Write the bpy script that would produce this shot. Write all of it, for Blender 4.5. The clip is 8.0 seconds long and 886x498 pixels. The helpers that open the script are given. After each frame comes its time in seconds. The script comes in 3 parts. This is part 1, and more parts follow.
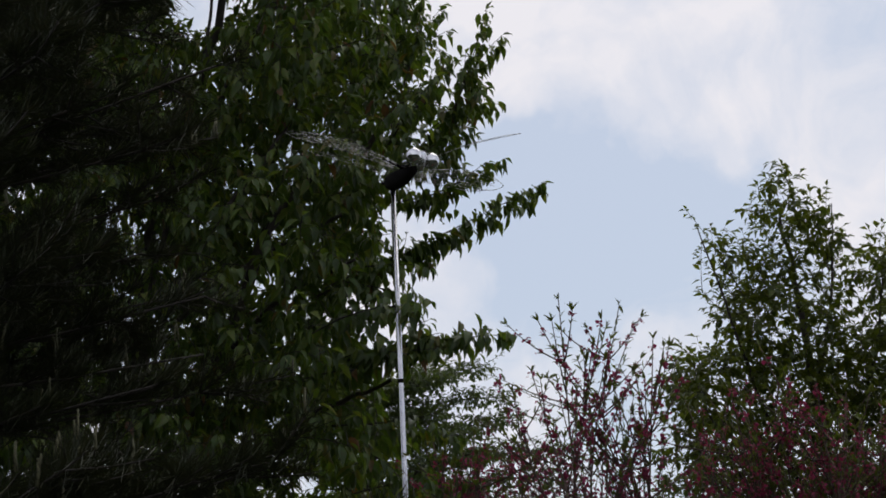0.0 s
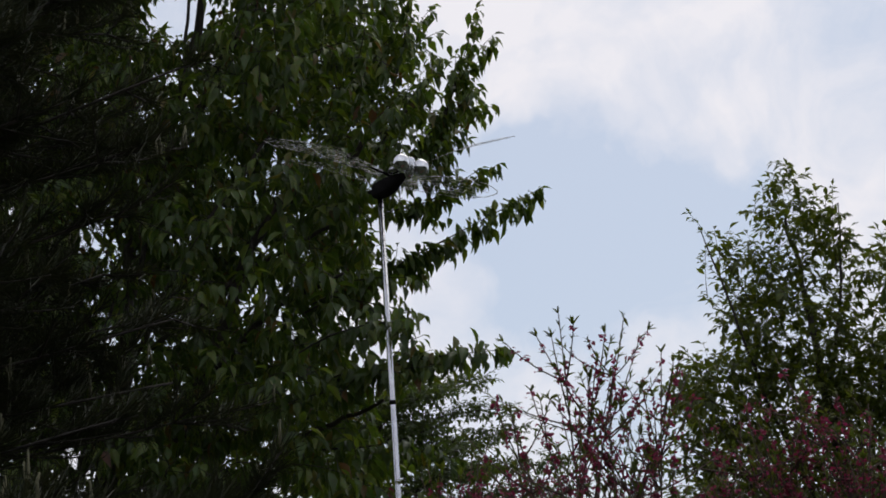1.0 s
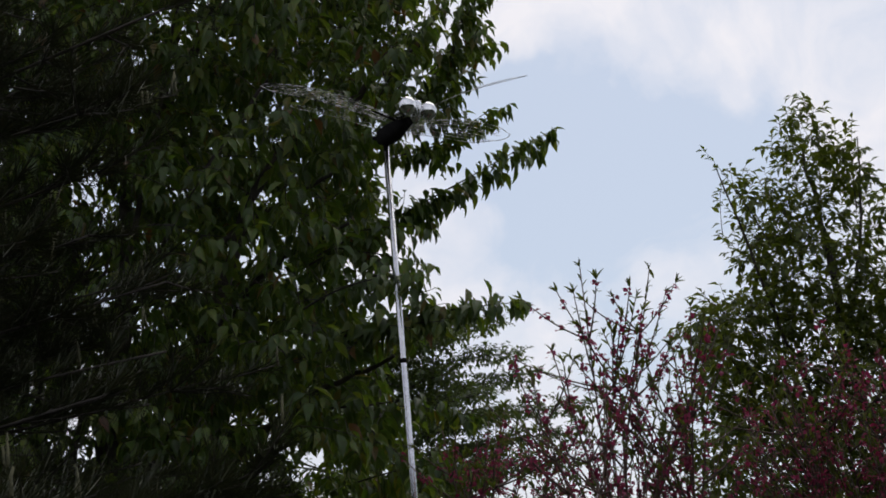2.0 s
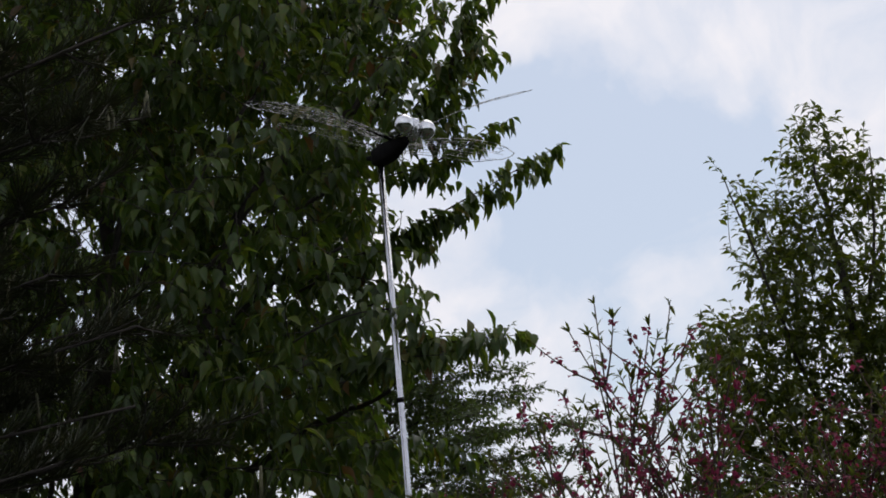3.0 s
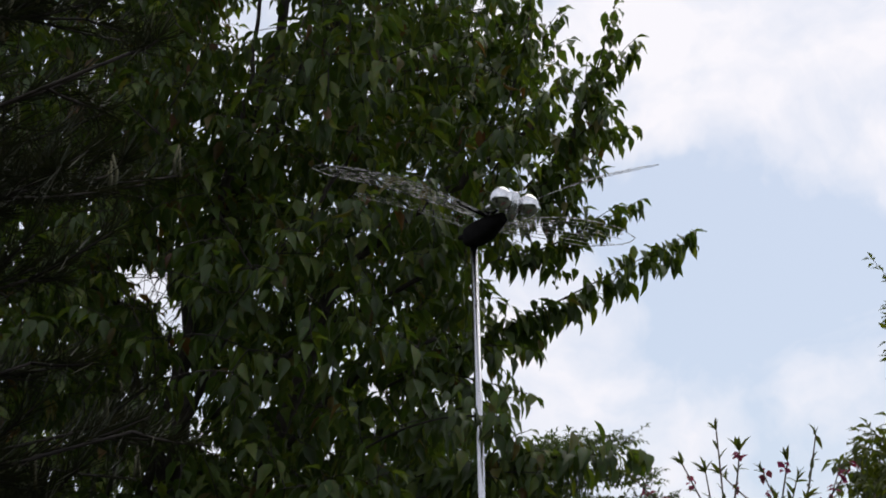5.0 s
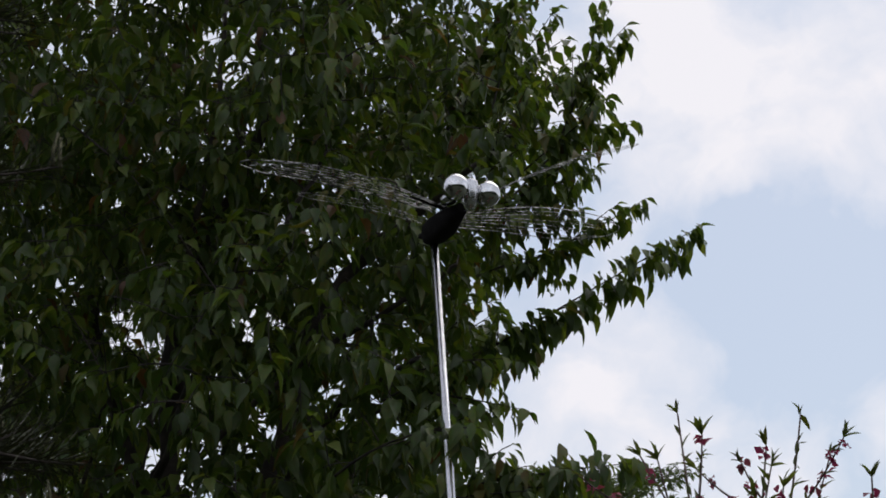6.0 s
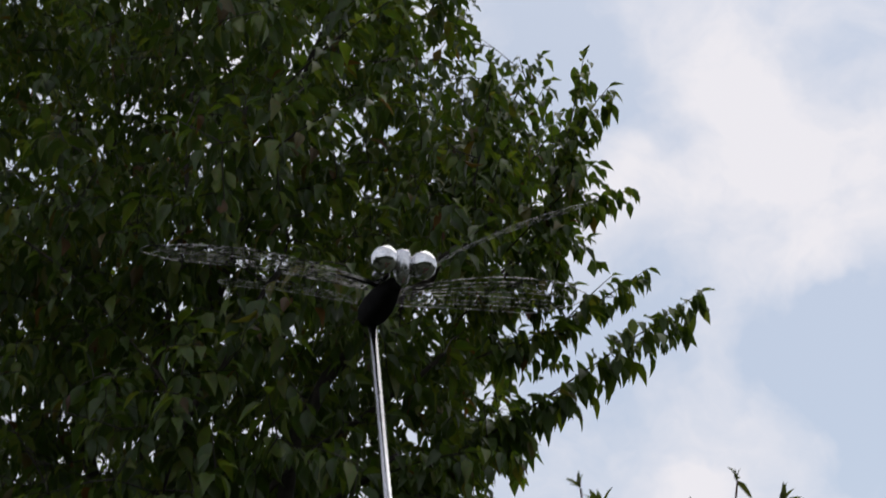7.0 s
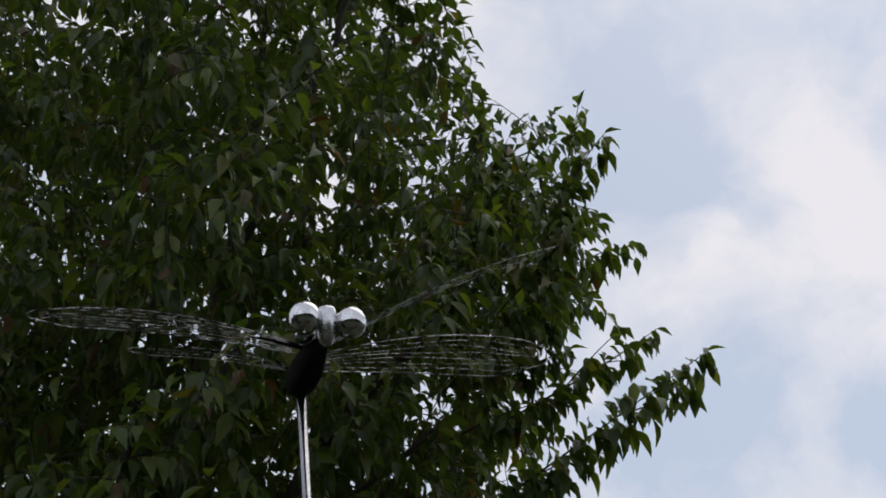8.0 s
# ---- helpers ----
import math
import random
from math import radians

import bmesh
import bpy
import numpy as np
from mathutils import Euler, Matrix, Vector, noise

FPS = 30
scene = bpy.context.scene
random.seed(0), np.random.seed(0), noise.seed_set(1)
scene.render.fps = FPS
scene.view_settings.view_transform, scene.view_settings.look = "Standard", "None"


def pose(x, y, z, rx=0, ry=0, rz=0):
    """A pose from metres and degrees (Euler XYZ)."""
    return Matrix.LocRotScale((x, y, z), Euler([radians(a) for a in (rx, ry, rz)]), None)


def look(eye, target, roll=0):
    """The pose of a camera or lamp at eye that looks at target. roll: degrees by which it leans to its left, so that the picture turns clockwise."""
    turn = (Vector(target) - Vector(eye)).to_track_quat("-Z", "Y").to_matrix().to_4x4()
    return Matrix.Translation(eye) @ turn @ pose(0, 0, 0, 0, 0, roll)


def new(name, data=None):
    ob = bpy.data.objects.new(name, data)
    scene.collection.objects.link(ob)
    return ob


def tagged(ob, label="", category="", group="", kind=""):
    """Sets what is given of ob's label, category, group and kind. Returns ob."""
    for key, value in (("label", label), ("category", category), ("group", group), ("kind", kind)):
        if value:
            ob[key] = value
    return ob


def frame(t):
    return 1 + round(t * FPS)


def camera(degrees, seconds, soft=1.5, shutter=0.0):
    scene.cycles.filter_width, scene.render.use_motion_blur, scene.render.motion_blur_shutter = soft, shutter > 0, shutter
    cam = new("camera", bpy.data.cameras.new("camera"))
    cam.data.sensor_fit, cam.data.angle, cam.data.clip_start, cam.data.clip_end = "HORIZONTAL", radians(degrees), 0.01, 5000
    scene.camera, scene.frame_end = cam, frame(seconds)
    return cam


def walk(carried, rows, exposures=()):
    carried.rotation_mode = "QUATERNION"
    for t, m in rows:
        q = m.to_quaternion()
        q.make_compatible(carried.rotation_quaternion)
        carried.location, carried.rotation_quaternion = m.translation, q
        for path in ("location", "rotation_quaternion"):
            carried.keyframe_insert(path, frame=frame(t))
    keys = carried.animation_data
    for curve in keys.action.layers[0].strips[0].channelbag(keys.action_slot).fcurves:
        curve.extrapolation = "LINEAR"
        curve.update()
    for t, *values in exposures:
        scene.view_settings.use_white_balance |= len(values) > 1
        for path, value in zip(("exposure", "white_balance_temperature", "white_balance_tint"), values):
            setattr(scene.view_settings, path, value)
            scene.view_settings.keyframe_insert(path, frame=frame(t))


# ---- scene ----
# ---- camera ----
cam = camera(38.0, 8.0, soft=1.75, shutter=0.3)
PATH = [
    (0, (0.018, -0.000, 1.604), (0.029, 1.916, 2.177), -3.00),
    (0.5, (0.041, 0.118, 1.669), (0.056, 2.031, 2.253), -3.64),
    (1, (0.053, 0.281, 1.699), (0.064, 2.193, 2.284), -4.29),
    (1.2, (0.051, 0.330, 1.709), (0.039, 2.262, 2.225), -4.25),
    (2.3, (0.039, 0.611, 1.864), (0.037, 2.550, 2.358), -5.35),
    (2.5, (0.039, 0.676, 1.901), (0.037, 2.612, 2.401), -5.31),
    (3, (0.040, 0.821, 1.968), (0.038, 2.758, 2.469), -5.45),
    (3.5, (0.022, 0.961, 2.022), (-0.009, 2.900, 2.512), -4.44),
    (4, (0.044, 1.110, 2.105), (0.015, 3.060, 2.551), -3.64),
    (4.5, (0.104, 1.255, 2.175), (-0.097, 3.184, 2.665), -2.34),
    (5, (0.166, 1.430, 2.145), (-0.053, 3.311, 2.786), -1.28),
    (5.2, (0.189, 1.505, 2.144), (-0.031, 3.377, 2.812), -1.32),
    (6.3, (0.465, 1.952, 2.095), (0.110, 3.773, 2.840), -4.81),
    (6.5, (0.506, 2.026, 2.098), (0.126, 3.836, 2.861), -4.95),
    (7, (0.667, 2.220, 2.113), (0.249, 3.958, 3.011), -6.80),
    (7.5, (0.778, 2.431, 2.136), (0.339, 4.122, 3.110), -7.33),
    (8, (0.876, 2.636, 2.168), (0.364, 4.271, 3.199), -7.16),
]
walk(cam, [(t, look(eye, target, roll)) for t, eye, target, roll in PATH], exposures=[(0.0, 0.05), (1.0, 0.08), (2.5, 0.14), (4.0, 0.14), (4.5, 0.17), (5.0, 0.24), (5.5, 0.2), (6.5, 0.09), (8.0, 0.03)])

# ---- sky and sun ----
SUN_HIGH, SUN_TURN = 58.0, 20.0
world = bpy.data.worlds.new("sky")
scene.world = world
world.use_nodes = True
wn, wl = world.node_tree.nodes, world.node_tree.links
wn.clear()


# way to each bank of cloud, its width, and how much thicker or thinner the cover is there
CLOUD_BANKS = [
    ((0.06, 0.90, 0.44), 0.13, 0.18), ((0.15, 0.90, 0.40), 0.11, 0.16), ((0.24, 0.89, 0.38), 0.10, 0.18), ((0.32, 0.89, 0.33), 0.11, 0.18),
    ((0.00, 0.97, 0.25), 0.12, 0.04), ((0.02, 0.82, 0.57), 0.10, 0.20), ((0.05, 0.86, 0.51), 0.11, 0.22), ((-0.08, 0.88, 0.47), 0.12, 0.20),
    ((-0.02, 0.96, 0.29), 0.11, 0.08), ((0.19, 0.925, 0.33), 0.12, -0.20), ((0.15, 0.95, 0.28), 0.14, -0.20), ((0.17, 0.955, 0.24), 0.13, -0.10),
    ((0.064, 0.947, 0.316), 0.10, -0.22), ((-0.063, 0.83, 0.556), 0.13, -0.22), ((-0.03, 0.92, 0.393), 0.12, -0.24), ((-0.07, 0.77, 0.63), 0.16, -0.12),
]


def sky_world():
    sky = wn.new("ShaderNodeTexSky")
    sky.sky_type, sky.sun_disc = "NISHITA", False
    sky.sun_elevation, sky.sun_rotation = radians(SUN_HIGH), radians(SUN_TURN)
    sky.air_density, sky.dust_density = 1.0, 2.0
    coord = wn.new("ShaderNodeTexCoord")
    # clouds: fine cover, drifted by a coarser noise, gathered into banks with clearer sky between
    drift = wn.new("ShaderNodeTexNoise")
    drift.inputs["Scale"].default_value, drift.inputs["Detail"].default_value = 6.0, 5.0
    wl.new(coord.outputs["Generated"], drift.inputs["Vector"])
    centre = wn.new("ShaderNodeVectorMath")
    centre.operation = "SUBTRACT"
    centre.inputs[1].default_value = (0.5, 0.5, 0.5)
    wl.new(drift.outputs["Color"], centre.inputs[0])
    warp = wn.new("ShaderNodeVectorMath")
    warp.operation = "MULTIPLY_ADD"
    warp.inputs[1].default_value = (0.22, 0.22, 0.22)
    wl.new(centre.outputs["Vector"], warp.inputs[0])
    wl.new(coord.outputs["Generated"], warp.inputs[2])
    cover = wn.new("ShaderNodeTexNoise")
    cover.inputs["Scale"].default_value, cover.inputs["Detail"].default_value, cover.inputs["Roughness"].default_value = 7.0, 8.0, 0.55
    wl.new(warp.outputs["Vector"], cover.inputs["Vector"])
    total = cover.outputs["Fac"]
    for way, wide, more in CLOUD_BANKS:
        off = wn.new("ShaderNodeVectorMath")
        off.operation = "DISTANCE"
        off.inputs[1].default_value = way
        wl.new(warp.outputs["Vector"], off.inputs[0])
        bank = wn.new("ShaderNodeMapRange")
        bank.interpolation_type = "SMOOTHSTEP"
        bank.inputs["From Min"].default_value, bank.inputs["From Max"].default_value = 0.0, wide
        bank.inputs["To Min"].default_value, bank.inputs["To Max"].default_value = more, 0.0
        wl.new(off.outputs["Value"], bank.inputs["Value"])
        plus = wn.new("ShaderNodeMath")
        wl.new(total, plus.inputs[0])
        wl.new(bank.outputs["Result"], plus.inputs[1])
        total = plus.outputs[0]
    ramp = wn.new("ShaderNodeValToRGB")
    ramp.color_ramp.elements[0].position, ramp.color_ramp.elements[0].color = 0.36, (0.0, 0.0, 0.0, 1)
    ramp.color_ramp.elements[1].position, ramp.color_ramp.elements[1].color = 0.66, (1, 1, 1, 1)
    wl.new(total, ramp.inputs["Fac"])
    dim = wn.new("ShaderNodeMix")
    dim.data_type, dim.blend_type = "RGBA", "MIX"
    dim.inputs["Factor"].default_value = 0.72
    scale = wn.new("ShaderNodeVectorMath")
    scale.operation = "SCALE"
    scale.inputs["Scale"].default_value = 0.10
    wl.new(sky.outputs["Color"], scale.inputs[0])
    wl.new(scale.outputs["Vector"], dim.inputs["A"])
    dim.inputs["B"].default_value = (0.55, 0.62, 0.745, 1)
    mix = wn.new("ShaderNodeMix")
    mix.data_type = "RGBA"
    wl.new(ramp.outputs["Color"], mix.inputs["Factor"])
    wl.new(dim.outputs["Result"], mix.inputs["A"])
    mix.inputs["B"].default_value = (0.81, 0.795, 0.84, 1)
    back = wn.new("ShaderNodeBackground")
    back.inputs["Strength"].default_value = 1.0
    wl.new(mix.outputs["Result"], back.inputs["Color"])
    out = wn.new("ShaderNodeOutputWorld")
    wl.new(back.outputs["Background"], out.inputs["Surface"])


sky_world()
sun = new("sun", bpy.data.lights.new("sun", "SUN"))
sun.data.energy, sun.data.angle, sun.data.color = 0.8, radians(50), (1.0, 0.95, 0.88)
sun_way = Vector((math.sin(radians(SUN_TURN)) * math.cos(radians(SUN_HIGH)), math.cos(radians(SUN_TURN)) * math.cos(radians(SUN_HIGH)), math.sin(radians(SUN_HIGH))))
sun.matrix_world = look(sun_way * 50, (0, 0, 0))


# ---- materials ----
def surface(name):
    m = bpy.data.materials.new(name)
    m.use_nodes = True
    return m, m.node_tree.nodes, m.node_tree.links, m.node_tree.nodes["Principled BSDF"]


def leaf_material(name, dark, mid, light, gloss=0.55, clear=0.5, per_object=False, through_tint=(1.9, 1.9, 0.6), young=None):
    """A leaf: colour changes from leaf to leaf and over the blade, and part of the light comes through."""
    m, n, l, bsdf = surface(name)
    out = n["Material Output"]
    which = n.new("ShaderNodeObjectInfo" if per_object else "ShaderNodeNewGeometry")
    ramp = n.new("ShaderNodeValToRGB")
    ramp.color_ramp.elements[0].color, ramp.color_ramp.elements[1].color = (*dark, 1), (*light, 1)
    ramp.color_ramp.elements.new(0.55).color = (*mid, 1)
    if young:
        ramp.color_ramp.elements.new(0.94).color = (*light, 1)
        ramp.color_ramp.elements[-1].color = (*young, 1)
    l.new(which.outputs["Random" if per_object else "Random Per Island"], ramp.inputs["Fac"])
    coord = n.new("ShaderNodeTexCoord")
    spots = n.new("ShaderNodeTexNoise")
    spots.inputs["Scale"].default_value, spots.inputs["Detail"].default_value = 60.0, 3.0
    l.new(coord.outputs["Object"], spots.inputs["Vector"])
    shade = n.new("ShaderNodeMix")
    shade.data_type, shade.blend_type = "RGBA", "MULTIPLY"
    shade.inputs["Factor"].default_value = 0.5
    l.new(ramp.outputs["Color"], shade.inputs["A"])
    l.new(spots.outputs["Color"], shade.inputs["B"])
    l.new(shade.outputs["Result"], bsdf.inputs["Base Color"])
    bsdf.inputs["Roughness"].default_value = gloss
    bsdf.inputs["Specular IOR Level"].default_value = 0.36
    bump = n.new("ShaderNodeBump")
    bump.inputs["Strength"].default_value, bump.inputs["Distance"].default_value = 0.3, 0.002
    l.new(spots.outputs["Fac"], bump.inputs["Height"])
    l.new(bump.outputs["Normal"], bsdf.inputs["Normal"])
    glow = n.new("ShaderNodeBsdfTranslucent")
    tint = n.new("ShaderNodeMix")
    tint.data_type, tint.blend_type = "RGBA", "MULTIPLY"
    tint.inputs["Factor"].default_value = 1.0
    tint.inputs["B"].default_value = (*through_tint, 1)
    l.new(shade.outputs["Result"], tint.inputs["A"])
    l.new(tint.outputs["Result"], glow.inputs["Color"])
    mix = n.new("ShaderNodeMixShader")
    mix.inputs["Fac"].default_value = clear
    l.new(bsdf.outputs["BSDF"], mix.inputs[1])
    l.new(glow.outputs["BSDF"], mix.inputs[2])
    l.new(mix.outputs["Shader"], out.inputs["Surface"])
    return m


def bark_material(name, dark, light, scale=30.0):
    m, n, l, bsdf = surface(name)
    coord = n.new("ShaderNodeTexCoord")
    grain = n.new("ShaderNodeTexNoise")
    grain.inputs["Scale"].default_value, grain.inputs["Detail"].default_value = scale, 6.0
    l.new(coord.outputs["Object"], grain.inputs["Vector"])
    patch = n.new("ShaderNodeTexNoise")
    patch.inputs["Scale"].default_value = scale * 0.12
    l.new(coord.outputs["Object"], patch.inputs["Vector"])
    both = n.new("ShaderNodeMath")
    both.operation = "MULTIPLY"
    l.new(grain.outputs["Fac"], both.inputs[0])
    l.new(patch.outputs["Fac"], both.inputs[1])
    ramp = n.new("ShaderNodeValToRGB")
    ramp.color_ramp.elements[0].position, ramp.color_ramp.elements[1].position = 0.12, 0.42
    ramp.color_ramp.elements[0].color, ramp.color_ramp.elements[1].color = (*dark, 1), (*light, 1)
    l.new(both.outputs[0], ramp.inputs["Fac"])
    l.new(ramp.outputs["Color"], bsdf.inputs["Base Color"])
    bsdf.inputs["Roughness"].default_value = 0.85
    bump = n.new("ShaderNodeBump")
    bump.inputs["Strength"].default_value, bump.inputs["Distance"].default_value = 0.6, 0.01
    l.new(grain.outputs["Fac"], bump.inputs["Height"])
    l.new(bump.outputs["Normal"], bsdf.inputs["Normal"])
    return m


def metal_material(name, colour, rough, wear, metallic=1.0, stain_glint=0.75, gleam=0.5):
    m, n, l, bsdf = surface(name)
    coord = n.new("ShaderNodeTexCoord")
    scuff = n.new("ShaderNodeTexNoise")
    scuff.inputs["Scale"].default_value, scuff.inputs["Detail"].default_value = 45.0, 5.0
    l.new(coord.outputs["Object"], scuff.inputs["Vector"])
    ramp = n.new("ShaderNodeMapRange")
    ramp.inputs["From Min"].default_value, ramp.inputs["From Max"].default_value = 0.3, 0.7
    ramp.inputs["To Min"].default_value, ramp.inputs["To Max"].default_value = rough, rough + wear
    l.new(scuff.outputs["Fac"], ramp.inputs["Value"])
    l.new(ramp.outputs["Result"], bsdf.inputs["Roughness"])
    # grime on the plain metals; on the wire it paints broken glints
    grime_glint = n.new("ShaderNodeMix")
    grime_glint.data_type = "RGBA"
    spread = n.new("ShaderNodeMapRange")
    spread.inputs["From Min"].default_value, spread.inputs["From Max"].default_value = 0.38, 0.58
    l.new(scuff.outputs["Fac"], spread.inputs["Value"])
    l.new(spread.outputs["Result"], grime_glint.inputs["Factor"])
    grime_glint.inputs["A"].default_value = (*colour, 1)
    grime_glint.inputs["B"].default_value = (*[c * stain_glint for c in colour], 1)
    l.new(grime_glint.outputs["Result"], bsdf.inputs["Base Color"])
    bsdf.inputs["Metallic"].default_value = metallic
    bsdf.inputs["Specular IOR Level"].default_value = gleam
    return m


def ground_material():
    m, n, l, bsdf = surface("lawn_soil")
    coord = n.new("ShaderNodeTexCoord")
    a = n.new("ShaderNodeTexNoise")
    a.inputs["Scale"].default_value, a.inputs["Detail"].default_value = 4.5, 10.0
    l.new(coord.outputs["Object"], a.inputs["Vector"])
    ramp = n.new("ShaderNodeValToRGB")
    ramp.color_ramp.elements[0].position, ramp.color_ramp.elements[1].position = 0.35, 0.65
    ramp.color_ramp.elements[0].color, ramp.color_ramp.elements[1].color = (0.022, 0.019, 0.012, 1), (0.022, 0.034, 0.012, 1)
    l.new(a.outputs["Fac"], ramp.inputs["Fac"])
    l.new(ramp.outputs["Color"], bsdf.inputs["Base Color"])
    bsdf.inputs["Roughness"].default_value = 0.95
    return m


M_LEAF = leaf_material("cherry_leaf", (0.045, 0.073, 0.020), (0.079, 0.124, 0.029), (0.150, 0.188, 0.042), gloss=0.42, clear=0.44, through_tint=(1.65, 1.7, 0.55), young=(0.12, 0.055, 0.03))
M_LEAF_ONE = leaf_material("cherry_leaf_single", (0.045, 0.073, 0.020), (0.079, 0.124, 0.029), (0.150, 0.188, 0.042), gloss=0.42, clear=0.44, per_object=True, through_tint=(1.65, 1.7, 0.55), young=(0.12, 0.055, 0.03))
M_FAR = leaf_material("hornbeam_leaf", (0.05, 0.068, 0.016), (0.075, 0.098, 0.02), (0.11, 0.13, 0.026), clear=0.45)
M_FINE = leaf_material("feathery_leaf", (0.045, 0.068, 0.03), (0.06, 0.088, 0.036), (0.08, 0.11, 0.04), clear=0.45)
M_PEACH = leaf_material("peach_leaf", (0.06, 0.065, 0.025), (0.075, 0.10, 0.03), (0.11, 0.13, 0.035), clear=0.45)
M_PEACH_ONE = leaf_material("peach_leaf_single", (0.06, 0.065, 0.025), (0.075, 0.10, 0.03), (0.11, 0.13, 0.035), clear=0.45, per_object=True)
M_RED = leaf_material("faded_blossom", (0.24, 0.030, 0.075), (0.34, 0.045, 0.115), (0.17, 0.055, 0.055), clear=0.45, through_tint=(1.3, 0.9, 1.1))
M_NEEDLE = leaf_material("pine_needle", (0.024, 0.030, 0.012), (0.036, 0.042, 0.017), (0.055, 0.055, 0.022), clear=0.05)
M_CANDLE = bark_material("pine_candle", (0.05, 0.05, 0.025), (0.13, 0.12, 0.06), 80.0)
M_BARK = bark_material("cherry_bark", (0.014, 0.011, 0.009), (0.05, 0.038, 0.030))
M_TWIG = bark_material("peach_bark", (0.035, 0.02, 0.016), (0.10, 0.06, 0.045), 60.0)
M_STEEL = metal_material("polished_steel", (0.80, 0.80, 0.82), 0.03, 0.08)
M_POLE = metal_material("dull_steel_pole", (0.60, 0.60, 0.63), 0.17, 0.05, stain_glint=0.9)
# near-black patches leave bright dashes: the wires' glints, painted into the colour
M_WIRE = metal_material("grey_wire", (0.50, 0.49, 0.47), 0.22, 0.3, stain_glint=0.06)
M_BRUSHED = metal_material("brushed_steel", (0.66, 0.66, 0.68), 0.20, 0.10, stain_glint=0.85)
M_DARK = metal_material("blackened_iron", (0.012, 0.011, 0.011), 0.85, 0.1, 0.0, gleam=0.1)
M_GROUND = ground_material()
# very dark green for the added hedge, which only shows in reflections
M_HEDGE = bark_material("unseen_hedge_green", (0.010, 0.016, 0.006), (0.028, 0.042, 0.014), 14.0)


# ---- mesh helpers ----
UP = Vector((0, 0, 1))


def part(name, bm, material, parent, label=""):
    me = bpy.data.meshes.new(name)
    bm.to_mesh(me)
    bm.free()
    return attach(name, me, material, parent, label)


def attach(name, me, material, parent, label=""):
    if material and not me.materials:
        me.materials.append(material)
    ob = new(name, me)
    ob.parent = parent
    if parent:
        ob.matrix_parent_inverse = parent.matrix_basis.inverted()
    return tagged(ob, label)


def raw_mesh(name, verts, faces, smooth=True):
    me = bpy.data.meshes.new(name)
    me.from_pydata(verts, [], faces)
    me.update()
    if smooth:
        me.polygons.foreach_set("use_smooth", [True] * len(me.polygons))
    return me


class Tubes:
    """Gathers tapering round bars along polylines into one mesh."""

    def __init__(self):
        self.v, self.f = [], []

    def add(self, pts, r0, r1, sides=5, cap=True):
        pts = [Vector(p) for p in pts]
        n, base = len(pts), len(self.v)
        for i, p in enumerate(pts):
            t = (pts[min(i + 1, n - 1)] - pts[max(i - 1, 0)]).normalized()
            a = t.cross(Vector((0.31, 0.17, 0.93)) if abs(t.z) < 0.9 else Vector((1, 0, 0))).normalized()
            b = t.cross(a)
            r = r0 + (r1 - r0) * i / (n - 1)
            for k in range(sides):
                w = 2 * math.pi * k / sides
                self.v.append(tuple(p + a * (r * math.cos(w)) + b * (r * math.sin(w))))
        for i in range(n - 1):
            for k in range(sides):
                q, s = base + i * sides, (k + 1) % sides
                self.f.append((q + k, q + s, q + sides + s, q + sides + k))
        if cap:
            self.f.append(tuple(base + k for k in reversed(range(sides))))
            self.f.append(tuple(base + (n - 1) * sides + k for k in range(sides)))

    def mesh(self, name):
        return raw_mesh(name, self.v, self.f)


def bezier(a, b, c, n):
    a, b, c = Vector(a), Vector(b), Vector(c)
    return [a * (1 - u) ** 2 + b * (2 * u * (1 - u)) + c * u * u for u in (i / n for i in range(n + 1))]


def smooth_line(pts, n):
    """A Catmull-Rom line through the points, n steps a span."""
    p = [Vector(q) for q in pts]
    p = [2 * p[0] - p[1], *p, 2 * p[-1] - p[-2]]
    out = []
    for i in range(1, len(p) - 2):
        for k in range(n):
            u = k / n
            out.append(0.5 * (2 * p[i] + (p[i + 1] - p[i - 1]) * u + (2 * p[i - 1] - 5 * p[i] + 4 * p[i + 1] - p[i + 2]) * u * u + (3 * p[i] - p[i - 1] - 3 * p[i + 1] + p[i + 2]) * u ** 3))
    return out + [p[-2]]


def leaf_shape(width, fold, droop, stations=((0.0, 0.05), (0.13, 0.5), (0.36, 1.0), (0.62, 0.82), (0.84, 0.34), (1.0, 0.0))):
    """One blade along +y, folded along its midrib, with a drawn-out tip."""
    v, f, mid, left, right = [], [], [], [], []
    for y, w in stations:
        z = -droop * y * y
        mid.append(len(v))
        v.append((0, y, z))
        if w > 0:
            left.append(len(v))
            v.append((-w * width, y + 0.02, z + fold * w * width))
            right.append(len(v))
            v.append((w * width, y + 0.02, z + fold * w * width))
    for i in range(len(stations) - 1):
        if i + 1 < len(left):
            f += [(mid[i], mid[i + 1], left[i + 1], left[i]), (mid[i], right[i], right[i + 1], mid[i + 1])]
        else:
            f += [(mid[i], mid[i + 1], left[i]), (mid[i], right[i], mid[i + 1])]
    return np.array(v), f


CHERRY = leaf_shape(0.22, 0.55, 0.30)
CHERRY_LITE = leaf_shape(0.22, 0.55, 0.30, ((0.0, 0.1), (0.2, 0.8), (0.45, 1.0), (0.76, 0.42), (1.0, 0.0)))
KITE = leaf_shape(0.27, 0.5, 0.25, ((0.0, 0.15), (0.42, 1.0), (1.0, 0.0)))
LANCE = leaf_shape(0.13, 0.5, 0.25, ((0.0, 0.2), (0.3, 1.0), (0.7, 0.7), (1.0, 0.0)))
